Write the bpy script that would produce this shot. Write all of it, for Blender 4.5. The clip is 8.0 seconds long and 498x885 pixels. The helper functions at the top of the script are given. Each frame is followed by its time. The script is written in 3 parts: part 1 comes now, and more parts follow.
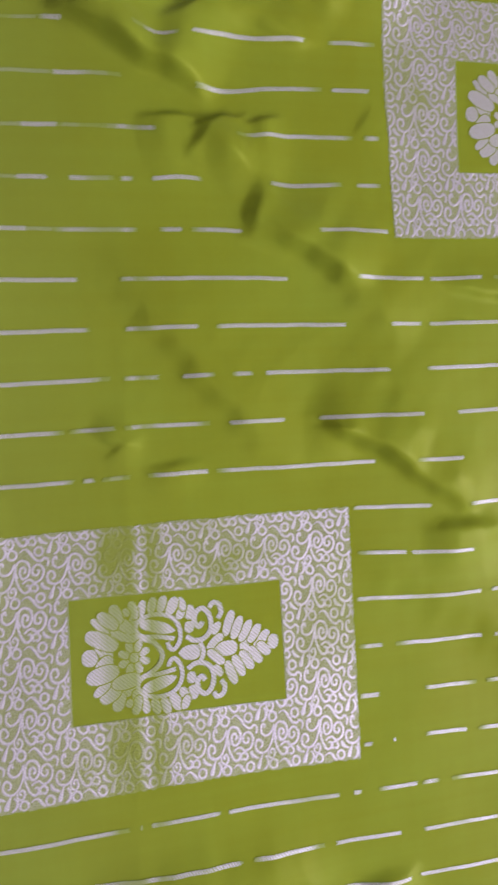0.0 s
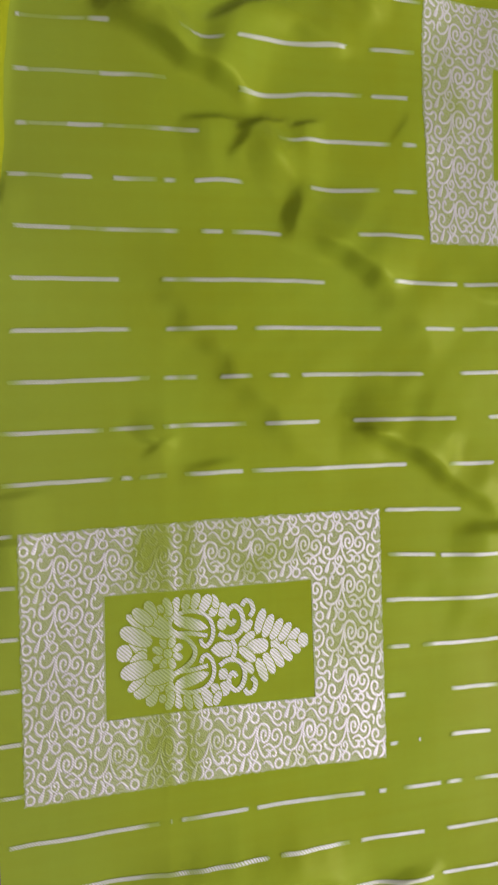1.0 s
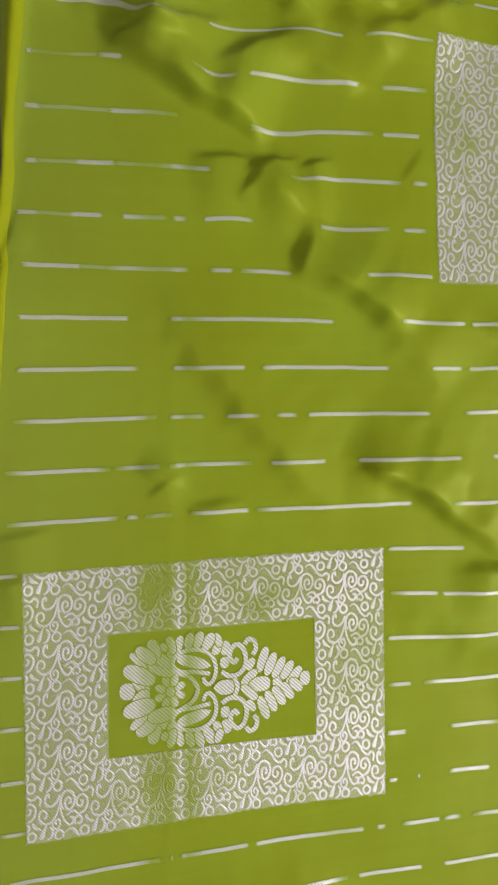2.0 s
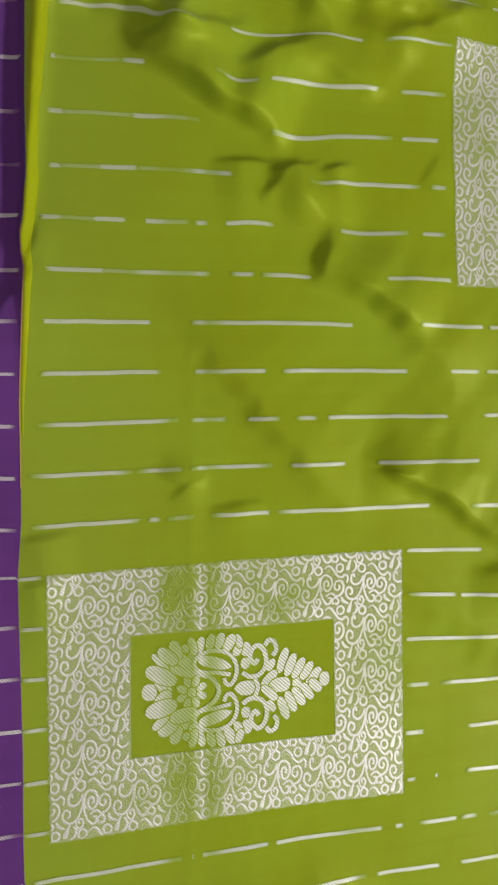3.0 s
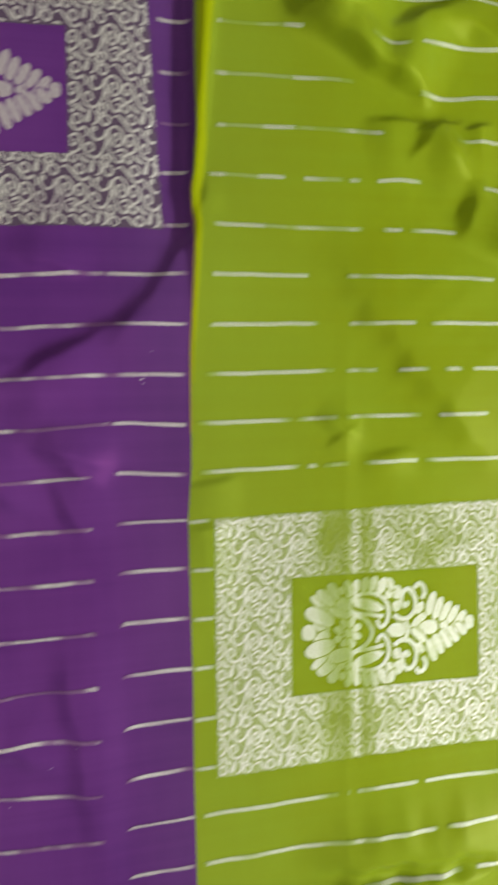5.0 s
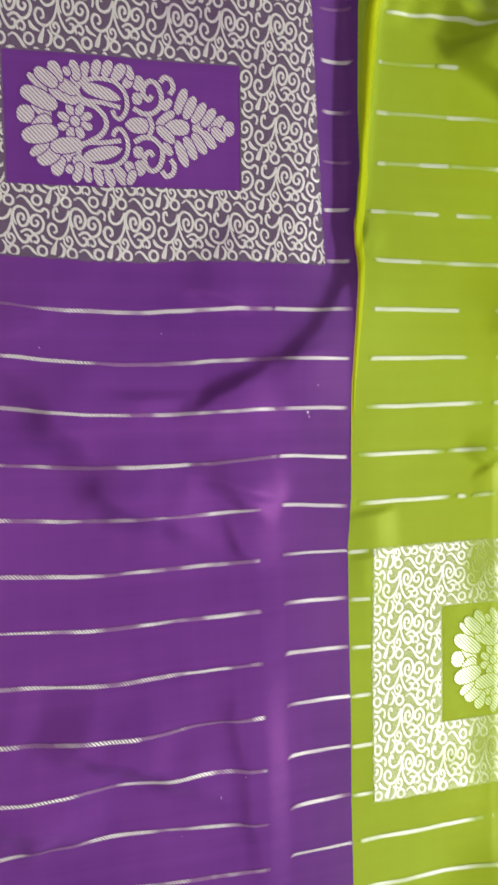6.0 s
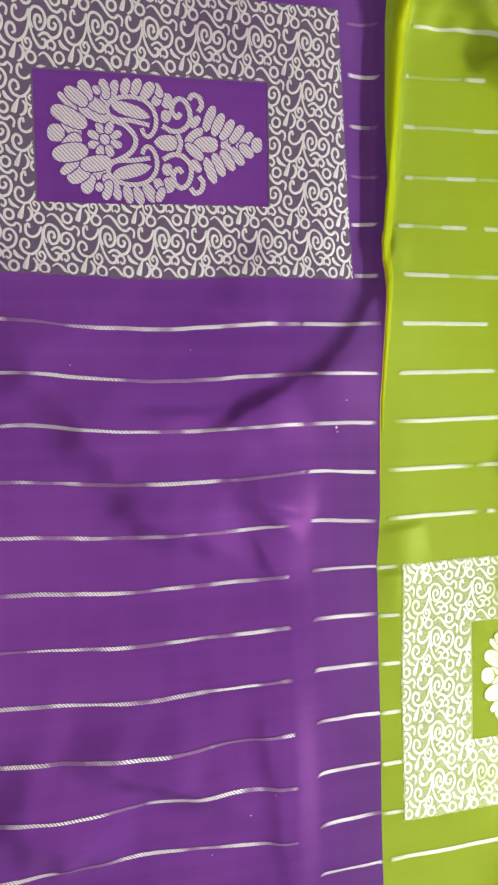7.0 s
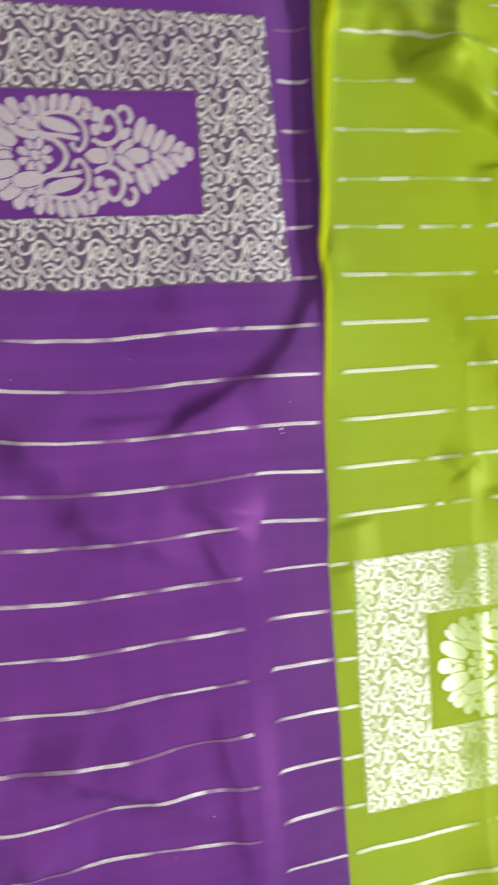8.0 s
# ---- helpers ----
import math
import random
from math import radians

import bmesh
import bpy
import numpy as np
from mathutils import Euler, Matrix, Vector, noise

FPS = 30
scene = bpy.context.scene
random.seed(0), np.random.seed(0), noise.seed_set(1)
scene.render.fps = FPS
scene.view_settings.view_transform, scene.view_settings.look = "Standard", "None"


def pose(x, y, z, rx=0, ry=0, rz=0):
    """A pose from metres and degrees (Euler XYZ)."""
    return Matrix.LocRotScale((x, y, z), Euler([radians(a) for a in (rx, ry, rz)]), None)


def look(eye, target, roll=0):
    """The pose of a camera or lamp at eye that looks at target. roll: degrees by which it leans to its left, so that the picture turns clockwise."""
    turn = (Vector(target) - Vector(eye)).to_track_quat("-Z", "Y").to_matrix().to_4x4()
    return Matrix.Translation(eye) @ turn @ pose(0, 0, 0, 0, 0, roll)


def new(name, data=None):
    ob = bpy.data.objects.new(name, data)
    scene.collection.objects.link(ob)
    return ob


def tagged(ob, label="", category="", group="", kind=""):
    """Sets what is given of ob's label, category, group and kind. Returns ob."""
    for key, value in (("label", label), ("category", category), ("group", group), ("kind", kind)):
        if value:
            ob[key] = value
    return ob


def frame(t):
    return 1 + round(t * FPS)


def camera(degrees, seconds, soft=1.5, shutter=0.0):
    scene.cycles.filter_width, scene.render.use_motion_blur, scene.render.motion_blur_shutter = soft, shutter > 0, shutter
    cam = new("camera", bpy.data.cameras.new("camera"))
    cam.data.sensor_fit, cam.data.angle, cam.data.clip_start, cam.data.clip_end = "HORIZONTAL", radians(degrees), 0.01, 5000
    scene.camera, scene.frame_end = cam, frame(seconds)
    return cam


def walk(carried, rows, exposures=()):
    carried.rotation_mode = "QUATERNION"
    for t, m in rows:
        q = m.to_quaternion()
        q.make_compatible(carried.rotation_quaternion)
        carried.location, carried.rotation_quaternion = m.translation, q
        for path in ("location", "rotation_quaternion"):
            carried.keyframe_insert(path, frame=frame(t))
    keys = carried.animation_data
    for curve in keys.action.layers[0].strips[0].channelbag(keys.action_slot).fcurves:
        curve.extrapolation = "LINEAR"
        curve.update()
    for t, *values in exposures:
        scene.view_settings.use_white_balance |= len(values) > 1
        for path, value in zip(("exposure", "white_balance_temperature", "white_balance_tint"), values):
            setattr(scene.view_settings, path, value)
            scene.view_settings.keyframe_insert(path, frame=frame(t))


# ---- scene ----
# ---- camera ----
cam = camera(38.0, 8.0, soft=2.2, shutter=0.6)
ROWS = [
    (0.0, 0.0436, 0.0418, 0.3218, -0.25, -13.88, -3.53),
    (0.2, 0.0349, 0.0383, 0.3196, -0.23, -14.05, -3.22),
    (0.5, 0.0307, 0.0378, 0.3201, -0.64, -13.92, -3.08),
    (1.0, 0.0261, 0.0436, 0.3216, -0.64, -14.04, -2.37),
    (1.5, 0.0224, 0.0578, 0.3217, -0.96, -14.18, -1.68),
    (1.7, 0.0236, 0.0617, 0.3212, -1.23, -14.15, -1.53),
    (2.8, 0.0161, 0.0693, 0.3191, -1.96, -14.63, -1.27),
    (3.0, 0.0133, 0.0685, 0.3202, -1.80, -14.26, -1.37),
    (3.5, 0.0090, 0.0728, 0.3219, -1.84, -14.33, -1.51),
    (4.0, 0.0033, 0.0835, 0.3130, -1.62, -14.12, -1.97),
    (4.5, -0.0160, 0.0742, 0.3155, -1.47, -13.64, -2.17),
    (5.0, -0.0569, 0.0456, 0.3167, -1.37, -13.77, -1.89),
    (5.2, -0.0839, 0.0397, 0.3145, -1.20, -15.42, -1.65),
    (6.3, -0.1399, 0.0649, 0.3000, -0.93, -15.54, -1.70),
    (6.5, -0.1404, 0.0633, 0.3001, -0.71, -14.80, -1.69),
    (7.0, -0.1438, 0.0646, 0.2989, -0.51, -14.64, -1.88),
    (7.5, -0.1421, 0.0627, 0.2980, -0.48, -14.07, -2.23),
    (7.7, -0.1388, 0.0643, 0.3000, -0.50, -14.07, -2.59),
    (7.9, -0.1285, 0.0657, 0.3046, -0.18, -14.29, -4.19),
    (8.0, -0.1252, 0.0652, 0.3075, 0.24, -15.29, -4.66),
]
EXPOSURES = [(0.0, 0.06, 5700, 44), (0.6, 0.06, 5700, 44), (0.85, 0.12, 6100, 30), (1.6, 0.12, 6200, 22), (3.0, 0.15, 6600, 8),
             (3.9, 0.22, 6700, 4), (4.4, 0.32, 6900, -4), (5.2, 0.36, 6900, -4), (6.3, 0.98, 6500, 4), (8.0, 0.95, 6500, 0)]
walk(cam, [(t, pose(x, y, z, rx, ry, rz)) for t, x, y, z, rx, ry, rz in ROWS], EXPOSURES)

# ---- world and lamps: a closed room with two assumed, unseen tube lamps ----
world = bpy.data.worlds.new("world")
scene.world = world
world.use_nodes = True
world.node_tree.nodes["Background"].inputs["Color"].default_value = (0.9, 0.95, 1.0, 1)
world.node_tree.nodes["Background"].inputs["Strength"].default_value = 0.03


def tube_lamp(name, eye, target, watts, length):
    data = bpy.data.lights.new(name, "AREA")
    data.shape, data.size, data.size_y, data.energy = "RECTANGLE", length, 0.12, watts
    data.color = (1.0, 0.97, 0.93)
    lamp = new(name, data)
    lamp.matrix_world = look(eye, target)
    return lamp


KEY_EYE = (1.70, -0.40, 1.28)
TOP_EYE = (-0.1, -0.7, 2.56)
tube_lamp("wall_tube_light_glow", KEY_EYE, (0.0, 0.05, 0.0), 39.0, 1.2)
tube_lamp("ceiling_tube_light_glow", TOP_EYE, (-0.1, -0.5, 0.0), 8, 1.2)


# ---- materials ----
def material(name):
    m = bpy.data.materials.new(name)
    m.use_nodes = True
    nt = m.node_tree
    return m, nt, nt.nodes["Principled BSDF"]


def node(nt, kind, **values):
    n = nt.nodes.new(kind)
    for key, value in values.items():
        n.inputs[key.replace("_", " ")].default_value = value
    return n


def coords(nt, scale=(1, 1, 1)):
    c = nt.nodes.new("ShaderNodeTexCoord")
    m = nt.nodes.new("ShaderNodeMapping")
    m.inputs["Scale"].default_value = scale
    nt.links.new(c.outputs["Object"], m.inputs["Vector"])
    return m.outputs["Vector"]


def noise_at(nt, vec, scale, detail=3.0, rough=0.5):
    n = node(nt, "ShaderNodeTexNoise", Scale=scale, Detail=detail, Roughness=rough)
    nt.links.new(vec, n.inputs["Vector"])
    return n.outputs["Fac"]


def ramp(nt, fac, stops):
    r = nt.nodes.new("ShaderNodeValToRGB")
    while len(r.color_ramp.elements) < len(stops):
        r.color_ramp.elements.new(0.5)
    for e, (p, c) in zip(r.color_ramp.elements, stops):
        e.position, e.color = p, (*c, 1) if len(c) == 3 else c
    nt.links.new(fac, r.inputs["Fac"])
    return r.outputs["Color"]


def mix(nt, fac, a, b):
    m = nt.nodes.new("ShaderNodeMix")
    m.data_type = "RGBA"
    for value, slot in ((fac, 0), (a, 6), (b, 7)):
        if isinstance(value, (int, float)):
            m.inputs[slot].default_value = value
        elif isinstance(value, tuple):
            m.inputs[slot].default_value = (*value, 1)
        else:
            nt.links.new(value, m.inputs[slot])
    return m.outputs[2]


def weave_bump(nt, vec, strength, extra=None):
    """Fine weave: ribs of weft crossed by warp, with slubs."""
    a = nt.nodes.new("ShaderNodeTexWave")
    a.bands_direction = "Y"
    a.inputs["Scale"].default_value, a.inputs["Distortion"].default_value = 700.0, 1.5
    nt.links.new(vec, a.inputs["Vector"])
    slub = noise_at(nt, vec, 160.0, 4.0, 0.6)
    add = nt.nodes.new("ShaderNodeMath")
    add.operation = "MULTIPLY_ADD"
    add.inputs[1].default_value = 0.12
    nt.links.new(a.outputs["Fac"], add.inputs[0])
    nt.links.new(slub, add.inputs[2])
    b = nt.nodes.new("ShaderNodeBump")
    b.inputs["Strength"].default_value, b.inputs["Distance"].default_value = strength, 0.0004
    nt.links.new(add.outputs[0], b.inputs["Height"])
    return b.outputs["Normal"]


def silk(name, dark, light, sheen, shift=None):
    m, nt, p = material(name)
    vec = coords(nt)
    streaks = noise_at(nt, coords(nt, (3.0, 160.0, 1.0)), 1.0, 4.0, 0.6)
    warp = noise_at(nt, coords(nt, (120.0, 2.0, 1.0)), 1.0, 3.0, 0.6)
    broad = noise_at(nt, vec, 14.0, 3.0, 0.55)
    half = mix(nt, 0.68, streaks, broad)
    half = mix(nt, 0.16, half, warp)
    col = ramp(nt, half, [(0.30, dark), (0.70, light)])
    if shift:
        # towards the seam the silk's greyish sheen is put into the base colour
        tint, start, end, most = shift
        sep = nt.nodes.new("ShaderNodeSeparateXYZ")
        nt.links.new(vec, sep.inputs[0])
        rng = node(nt, "ShaderNodeMapRange", From_Min=start, From_Max=end, To_Min=0.0, To_Max=most)
        rng.interpolation_type = "SMOOTHSTEP"
        nt.links.new(sep.outputs["X"], rng.inputs["Value"])
        col = mix(nt, rng.outputs["Result"], col, tint)
    nt.links.new(col, p.inputs["Base Color"])
    p.inputs["Roughness"].default_value = 0.42
    p.inputs["Specular IOR Level"].default_value = 0.28
    p.inputs["Specular Tint"].default_value = (*sheen, 1)
    nt.links.new(weave_bump(nt, vec, 0.25), p.inputs["Normal"])
    return m


DULL_SPOTS = [((0.160, -0.050, 0.0), 0.036), ((0.100, -0.012, 0.0), 0.032), ((-0.070, 0.236, 0.0), 0.030)]


def zari(name, cloth_col, low, high, bands, scale, metal=0.6, dulling=0.8, glint_gaps=0.0):
    """Silver metal thread on silk. low, high: how much silver shows between and on the ribs of the weave."""
    m, nt, p = material(name)
    vec = coords(nt)
    rib = nt.nodes.new("ShaderNodeTexWave")
    rib.bands_direction = bands
    rib.inputs["Scale"].default_value, rib.inputs["Distortion"].default_value = scale, 1.2
    rib.inputs["Detail"].default_value = 1.0
    nt.links.new(vec, rib.inputs["Vector"])
    grain = noise_at(nt, vec, 1500.0, 3.0, 0.65)
    both = mix(nt, 0.5, rib.outputs["Fac"], grain)
    # glint lost along the pressed fold, in two bands, painted in; dull blotches too
    sep = nt.nodes.new("ShaderNodeSeparateXYZ")
    nt.links.new(vec, sep.inputs[0])
    lean = nt.nodes.new("ShaderNodeMath")
    lean.operation = "MULTIPLY_ADD"
    lean.inputs[1].default_value = -0.022
    nt.links.new(sep.outputs["Y"], lean.inputs[0])
    nt.links.new(sep.outputs["X"], lean.inputs[2])
    no_glint = ramp(nt, lean.outputs[0], [(0.0515, (0, 0, 0)), (0.056, (0.75, 0.75, 0.75)), (0.0670, (0.95, 0.95, 0.95)), (0.0678, (0, 0, 0)),
                                       (0.0705, (0, 0, 0)), (0.0715, (1, 1, 1)), (0.077, (0.9, 0.9, 0.9)), (0.081, (0, 0, 0))])
    blotch = ramp(nt, noise_at(nt, vec, 26.0, 2.0, 0.5), [(0.58, (0, 0, 0)), (0.74, (0.6, 0.6, 0.6))])
    loss = mix(nt, 1.0, no_glint, blotch)
    nt.nodes[-1].blend_type = "ADD"
    for spot, reach in DULL_SPOTS:
        # the silver fades to the cloth colour in a soft patch
        far = nt.nodes.new("ShaderNodeVectorMath")
        far.operation = "DISTANCE"
        far.inputs[1].default_value = spot
        nt.links.new(vec, far.inputs[0])
        near = node(nt, "ShaderNodeMapRange", From_Min=reach, From_Max=0.2 * reach, To_Min=0.0, To_Max=1.0)
        near.interpolation_type = "SMOOTHSTEP"
        nt.links.new(far.outputs["Value"], near.inputs["Value"])
        faded = mix(nt, near.outputs["Result"], (0, 0, 0), ramp(nt, noise_at(nt, vec, 90.0, 3.0, 0.6), [(0.35, (0.15, 0.15, 0.15)), (0.6, (0.55, 0.55, 0.55))]))
        loss = mix(nt, 1.0, loss, faded)
        nt.nodes[-1].blend_type = "ADD"
    loss = mix(nt, dulling, (0, 0, 0), loss)
    if glint_gaps:
        # stretches of the thread without glint, put into the colour at random
        glint_gap = ramp(nt, noise_at(nt, coords(nt, (42.0, 38.0, 1.0)), 1.0, 2.0, 0.5), [(0.44, (0, 0, 0)), (0.56, (glint_gaps, glint_gaps, glint_gaps))])
        loss = mix(nt, 1.0, loss, glint_gap)
        nt.nodes[-1].blend_type = "ADD"
        thin = nt.nodes.new("ShaderNodeAttribute")
        thin.attribute_name = "glint_fade"
        loss = mix(nt, 1.0, loss, thin.outputs["Fac"])
        nt.nodes[-1].blend_type = "ADD"
    fac = ramp(nt, both, [(0.32, (low, low, low)), (0.60, (high, high, high))])
    fac = mix(nt, loss, fac, (0.05 * high, 0.05 * high, 0.05 * high))
    nt.links.new(mix(nt, fac, cloth_col, (0.72, 0.71, 0.73)), p.inputs["Base Color"])
    rgb = nt.nodes.new("ShaderNodeMath")
    rgb.operation = "MULTIPLY"
    rgb.inputs[1].default_value = metal
    nt.links.new(fac, rgb.inputs[0])
    nt.links.new(rgb.outputs[0], p.inputs["Metallic"])
    p.inputs["Roughness"].default_value = 0.48
    p.inputs["Specular IOR Level"].default_value = 0.3
    b = nt.nodes.new("ShaderNodeBump")
    b.inputs["Strength"].default_value, b.inputs["Distance"].default_value = 0.5, 0.0004
    nt.links.new(both, b.inputs["Height"])
    nt.links.new(b.outputs["Normal"], p.inputs["Normal"])
    return m


def plain(name, a, b, rough, scale, bump=0.1):
    m, nt, p = material(name)
    vec = coords(nt)
    nt.links.new(ramp(nt, noise_at(nt, vec, scale, 5.0, 0.6), [(0.3, a), (0.7, b)]), p.inputs["Base Color"])
    p.inputs["Roughness"].default_value = rough
    bn = nt.nodes.new("ShaderNodeBump")
    bn.inputs["Strength"].default_value, bn.inputs["Distance"].default_value = bump, 0.003
    nt.links.new(noise_at(nt, vec, scale * 8, 3.0), bn.inputs["Height"])
    nt.links.new(bn.outputs["Normal"], p.inputs["Normal"])
    return m


GREEN, GREEN_L = (0.240, 0.296, 0.008), (0.256, 0.360, 0.020)
PURPLE, PURPLE_L = (0.078, 0.019, 0.160), (0.138, 0.039, 0.236)
green_silk = silk("green_silk", GREEN, GREEN_L, (0.75, 0.8, 0.12), ((0.232, 0.315, 0.050), 0.11, -0.01, 0.38))
purple_silk = silk("purple_silk", PURPLE, PURPLE_L, (0.8, 0.16, 0.75), ((0.090, 0.060, 0.145), -0.054, -0.010, 0.24))
MAUVE = (0.20, 0.09, 0.24)
stripe_green = zari("silver_stripe_on_green", GREEN_L, 0.16, 0.95, "DIAGONAL", 480.0, 0.6, 0.8, 0.12)
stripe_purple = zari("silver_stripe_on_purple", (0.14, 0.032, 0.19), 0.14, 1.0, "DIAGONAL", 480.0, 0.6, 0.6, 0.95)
# the same stripe near the seam, with fuller glint put into its colour
stripe_bright = zari("silver_stripe_full_glint", (0.14, 0.032, 0.19), 0.22, 1.0, "DIAGONAL", 480.0, 0.6, 0.0, 0.25)
motif_green = zari("silver_motif_on_green", GREEN_L, 0.38, 0.90, "DIAGONAL", 360.0, 0.65, 0.92)
motif_purple = zari("silver_motif_on_purple", MAUVE, 0.24, 0.76, "DIAGONAL", 360.0, 0.65, 0.65)
scroll_green = zari("silver_scroll_on_green", (0.268, 0.352, 0.022), 0.70, 0.97, "DIAGONAL", 460.0, 0.65, 0.9)
scroll_purple = zari("silver_scroll_on_purple", MAUVE, 0.74, 0.94, "DIAGONAL", 460.0, 0.65, 0.65)
ground_green = zari("brocade_ground_green", (0.268, 0.352, 0.022), 0.04, 0.38, "DIAGONAL", 900.0, 0.4, 1.0)
ground_purple = zari("brocade_ground_purple", (0.064, 0.026, 0.090), 0.01, 0.10, "DIAGONAL", 900.0, 0.3, 1.0)
# green silk of the fold, with the light shining through it painted in
lit_fold_silk = silk("lit_through_fold_silk", (0.29, 0.345, 0.006), (0.34, 0.395, 0.010), (0.8, 0.8, 0.1))
edge_silk = silk("orange_edge_thread", (0.46, 0.24, 0.06), (0.52, 0.30, 0.08), (0.8, 0.5, 0.3))
lint_white = plain("white_lint", (0.7, 0.7, 0.7), (0.85, 0.85, 0.85), 0.8, 400.0)
wall_paint = plain("white_wall_paint", (0.56, 0.54, 0.50), (0.66, 0.64, 0.60), 0.8, 3.0)
floor_tile = plain("beige_floor_tile", (0.42, 0.38, 0.33), (0.52, 0.48, 0.42), 0.35, 6.0, 0.05)
lamp_white, _nt, _p = material("lit_tube")
_p.inputs["Emission Color"].default_value, _p.inputs["Emission Strength"].default_value = (1, 0.97, 0.92, 1), 6.0
lamp_body = plain("white_lamp_housing", (0.75, 0.75, 0.75), (0.82, 0.82, 0.82), 0.4, 20.0)


# ---- building helpers ----
def mesh_of(name, verts, faces, mat, smooth=True):
    me = bpy.data.meshes.new(name)
    me.from_pydata(verts, [], faces)
    me.materials.append(mat)
    if smooth:
        me.polygons.foreach_set("use_smooth", [True] * len(me.polygons))
    me.update()
    return me


def part(name, me, parent, label=""):
    ob = new(name, me)
    ob.parent = parent
    return tagged(ob, label)


def box(name, lo, hi, mat, bevel=0.0):
    bm = bmesh.new()
    bmesh.ops.create_cube(bm, size=1)
    for v in bm.verts:
        v.co = Vector([lo[k] + (v.co[k] + 0.5) * (hi[k] - lo[k]) for k in range(3)])
    if bevel:
        bmesh.ops.bevel(bm, geom=bm.edges[:], offset=bevel, segments=2, affect="EDGES")
    me = bpy.data.meshes.new(name)
    bm.to_mesh(me)
    bm.free()
    me.materials.append(mat)
    return me


# ---- the room ----
FLOOR = -0.0115
X0, X1, Y0, Y1 = -1.8, 1.812, -1.4, 2.0
tagged(new("floor", box("floor", (X0, Y0, FLOOR - 0.1), (X1, Y1, FLOOR), floor_tile)), "plain beige tiled floor", "floor", kind="structure")
tagged(new("ceiling", box("ceiling", (X0, Y0, 2.65), (X1, Y1, 2.75), wall_paint)), "plain white painted ceiling", "ceiling", kind="structure")
for nm, lo, hi in (("wall_north", (X0, Y1, FLOOR), (X1, Y1 + 0.12, 2.65)), ("wall_south", (X0, Y0 - 0.12, FLOOR), (X1, Y0, 2.65)),
                   ("wall_east", (X1, Y0, FLOOR), (X1 + 0.12, Y1, 2.65)), ("wall_west", (X0 - 0.12, Y0, FLOOR), (X0, Y1, 2.65))):
    tagged(new(nm, box(nm, lo, hi, wall_paint)), "plain cream painted wall", "wall", kind="structure")


def tube_fixture(m):
    top = tagged(new("tube_light"), "assumed unseen white tube lamp with a slim housing", "lamp", "tube lamps")
    part("housing", box("housing", (-0.62, -0.03, 0.02), (0.62, 0.03, 0.06), lamp_body, 0.004), top)
    bm = bmesh.new()
    bmesh.ops.create_cone(bm, cap_ends=True, segments=16, radius1=0.013, radius2=0.013, depth=1.18, matrix=pose(0, 0, 0.008, 0, 90, 0))
    me = bpy.data.meshes.new("tube")
    bm.to_mesh(me)
    bm.free()
    me.materials.append(lamp_white)
    part("tube", me, top, "glowing white tube")
    top.matrix_world = m
    return top


# fixtures added where the two unseen lamps are assumed
tube_fixture(pose(TOP_EYE[0], TOP_EYE[1], TOP_EYE[2] + 0.03))
tube_fixture(pose(KEY_EYE[0] + 0.05, KEY_EYE[1], KEY_EYE[2], 90, 0, 90))

# ---- the cloth's shape; lengths below are in millimetres ----
D = 22.0
EDGE_V = (-260, -145, -113, -75, 0, 25, 50, 77, 105, 133, 139, 146, 155, 170, 203, 250, 340)
EDGE_U = (-11, -10, -9.8, -8.8, -8.4, -6.2, -5.5, -5.0, -3.2, -1.4, -2.3, -2.4, -0.9, 0.6, 1.1, 2.9, 4.5)


def edge_at(v):
    return np.interp(v, EDGE_V, EDGE_U)


def smooth(x, a, b):
    t = np.clip((x - a) / (b - a), 0, 1)
    return t * t * (3 - 2 * t)


CREASES = []


def crease(x0, y0, x1, y1, high, steep=3.0, gentle=9.0, side=1):
    """A wrinkle whose steep side lies along the line; side 1: the steep side faces up the cloth."""
    CREASES.append((x0, y0, x1, y1, high, steep, gentle, side))


# upper green: the crumpled fold and the chain of wrinkles that runs down from it
crease(12, 246, 60, 240, 4.0, 5.0, 10)
crease(50, 230, 72, 262, 6.0, 4.0, 9)
crease(40, 246, 66, 238, 4.0, 3.4, 7)
crease(58, 240, 88, 246, 3.0, 3.0, 6)
crease(56, 221, 76, 213, 3.6, 2.4, 8)
crease(72, 213, 102, 200, 5.6, 3.6, 10)
crease(92, 209, 106, 196, 1.2, 2.4, 8)
crease(96, 231, 122, 239, 3.4, 3.0, 8)
crease(140, 262, 190, 256, 4.2, 4.0, 10)
crease(114, 262, 132, 250, 4.6, 4.0, 9)
crease(168, 246, 206, 262, 3.4, 4.0, 10)
crease(126, 230, 156, 219, 3.0, 4.0, 10)
crease(150, 246, 170, 236, 2.6, 4.0, 10)
crease(86, 182, 104, 186, 2.3, 1.9, 12)
crease(107, 181, 117, 187, 2.2, 1.8, 12)
crease(115, 186, 126, 186.5, 1.9, 1.5, 14)
crease(103, 168, 111, 180, 2.2, 2.5, 11)
crease(133, 184, 142, 185, 2.0, 1.4, 9)
crease(184, 180, 190, 188, 0.8, 1.5, 8)
crease(0, 137, 3, 148, 1.4, 1.3, 3)
crease(127, 134, 133, 150, 3.6, 3.6, 9)
crease(118, 168, 136, 150, 1.3, 4.0, 9)
crease(144, 129, 171, 112, 5.0, 3.9, 11)
crease(165, 115, 190, 85, 2.4, 6.0, 14)
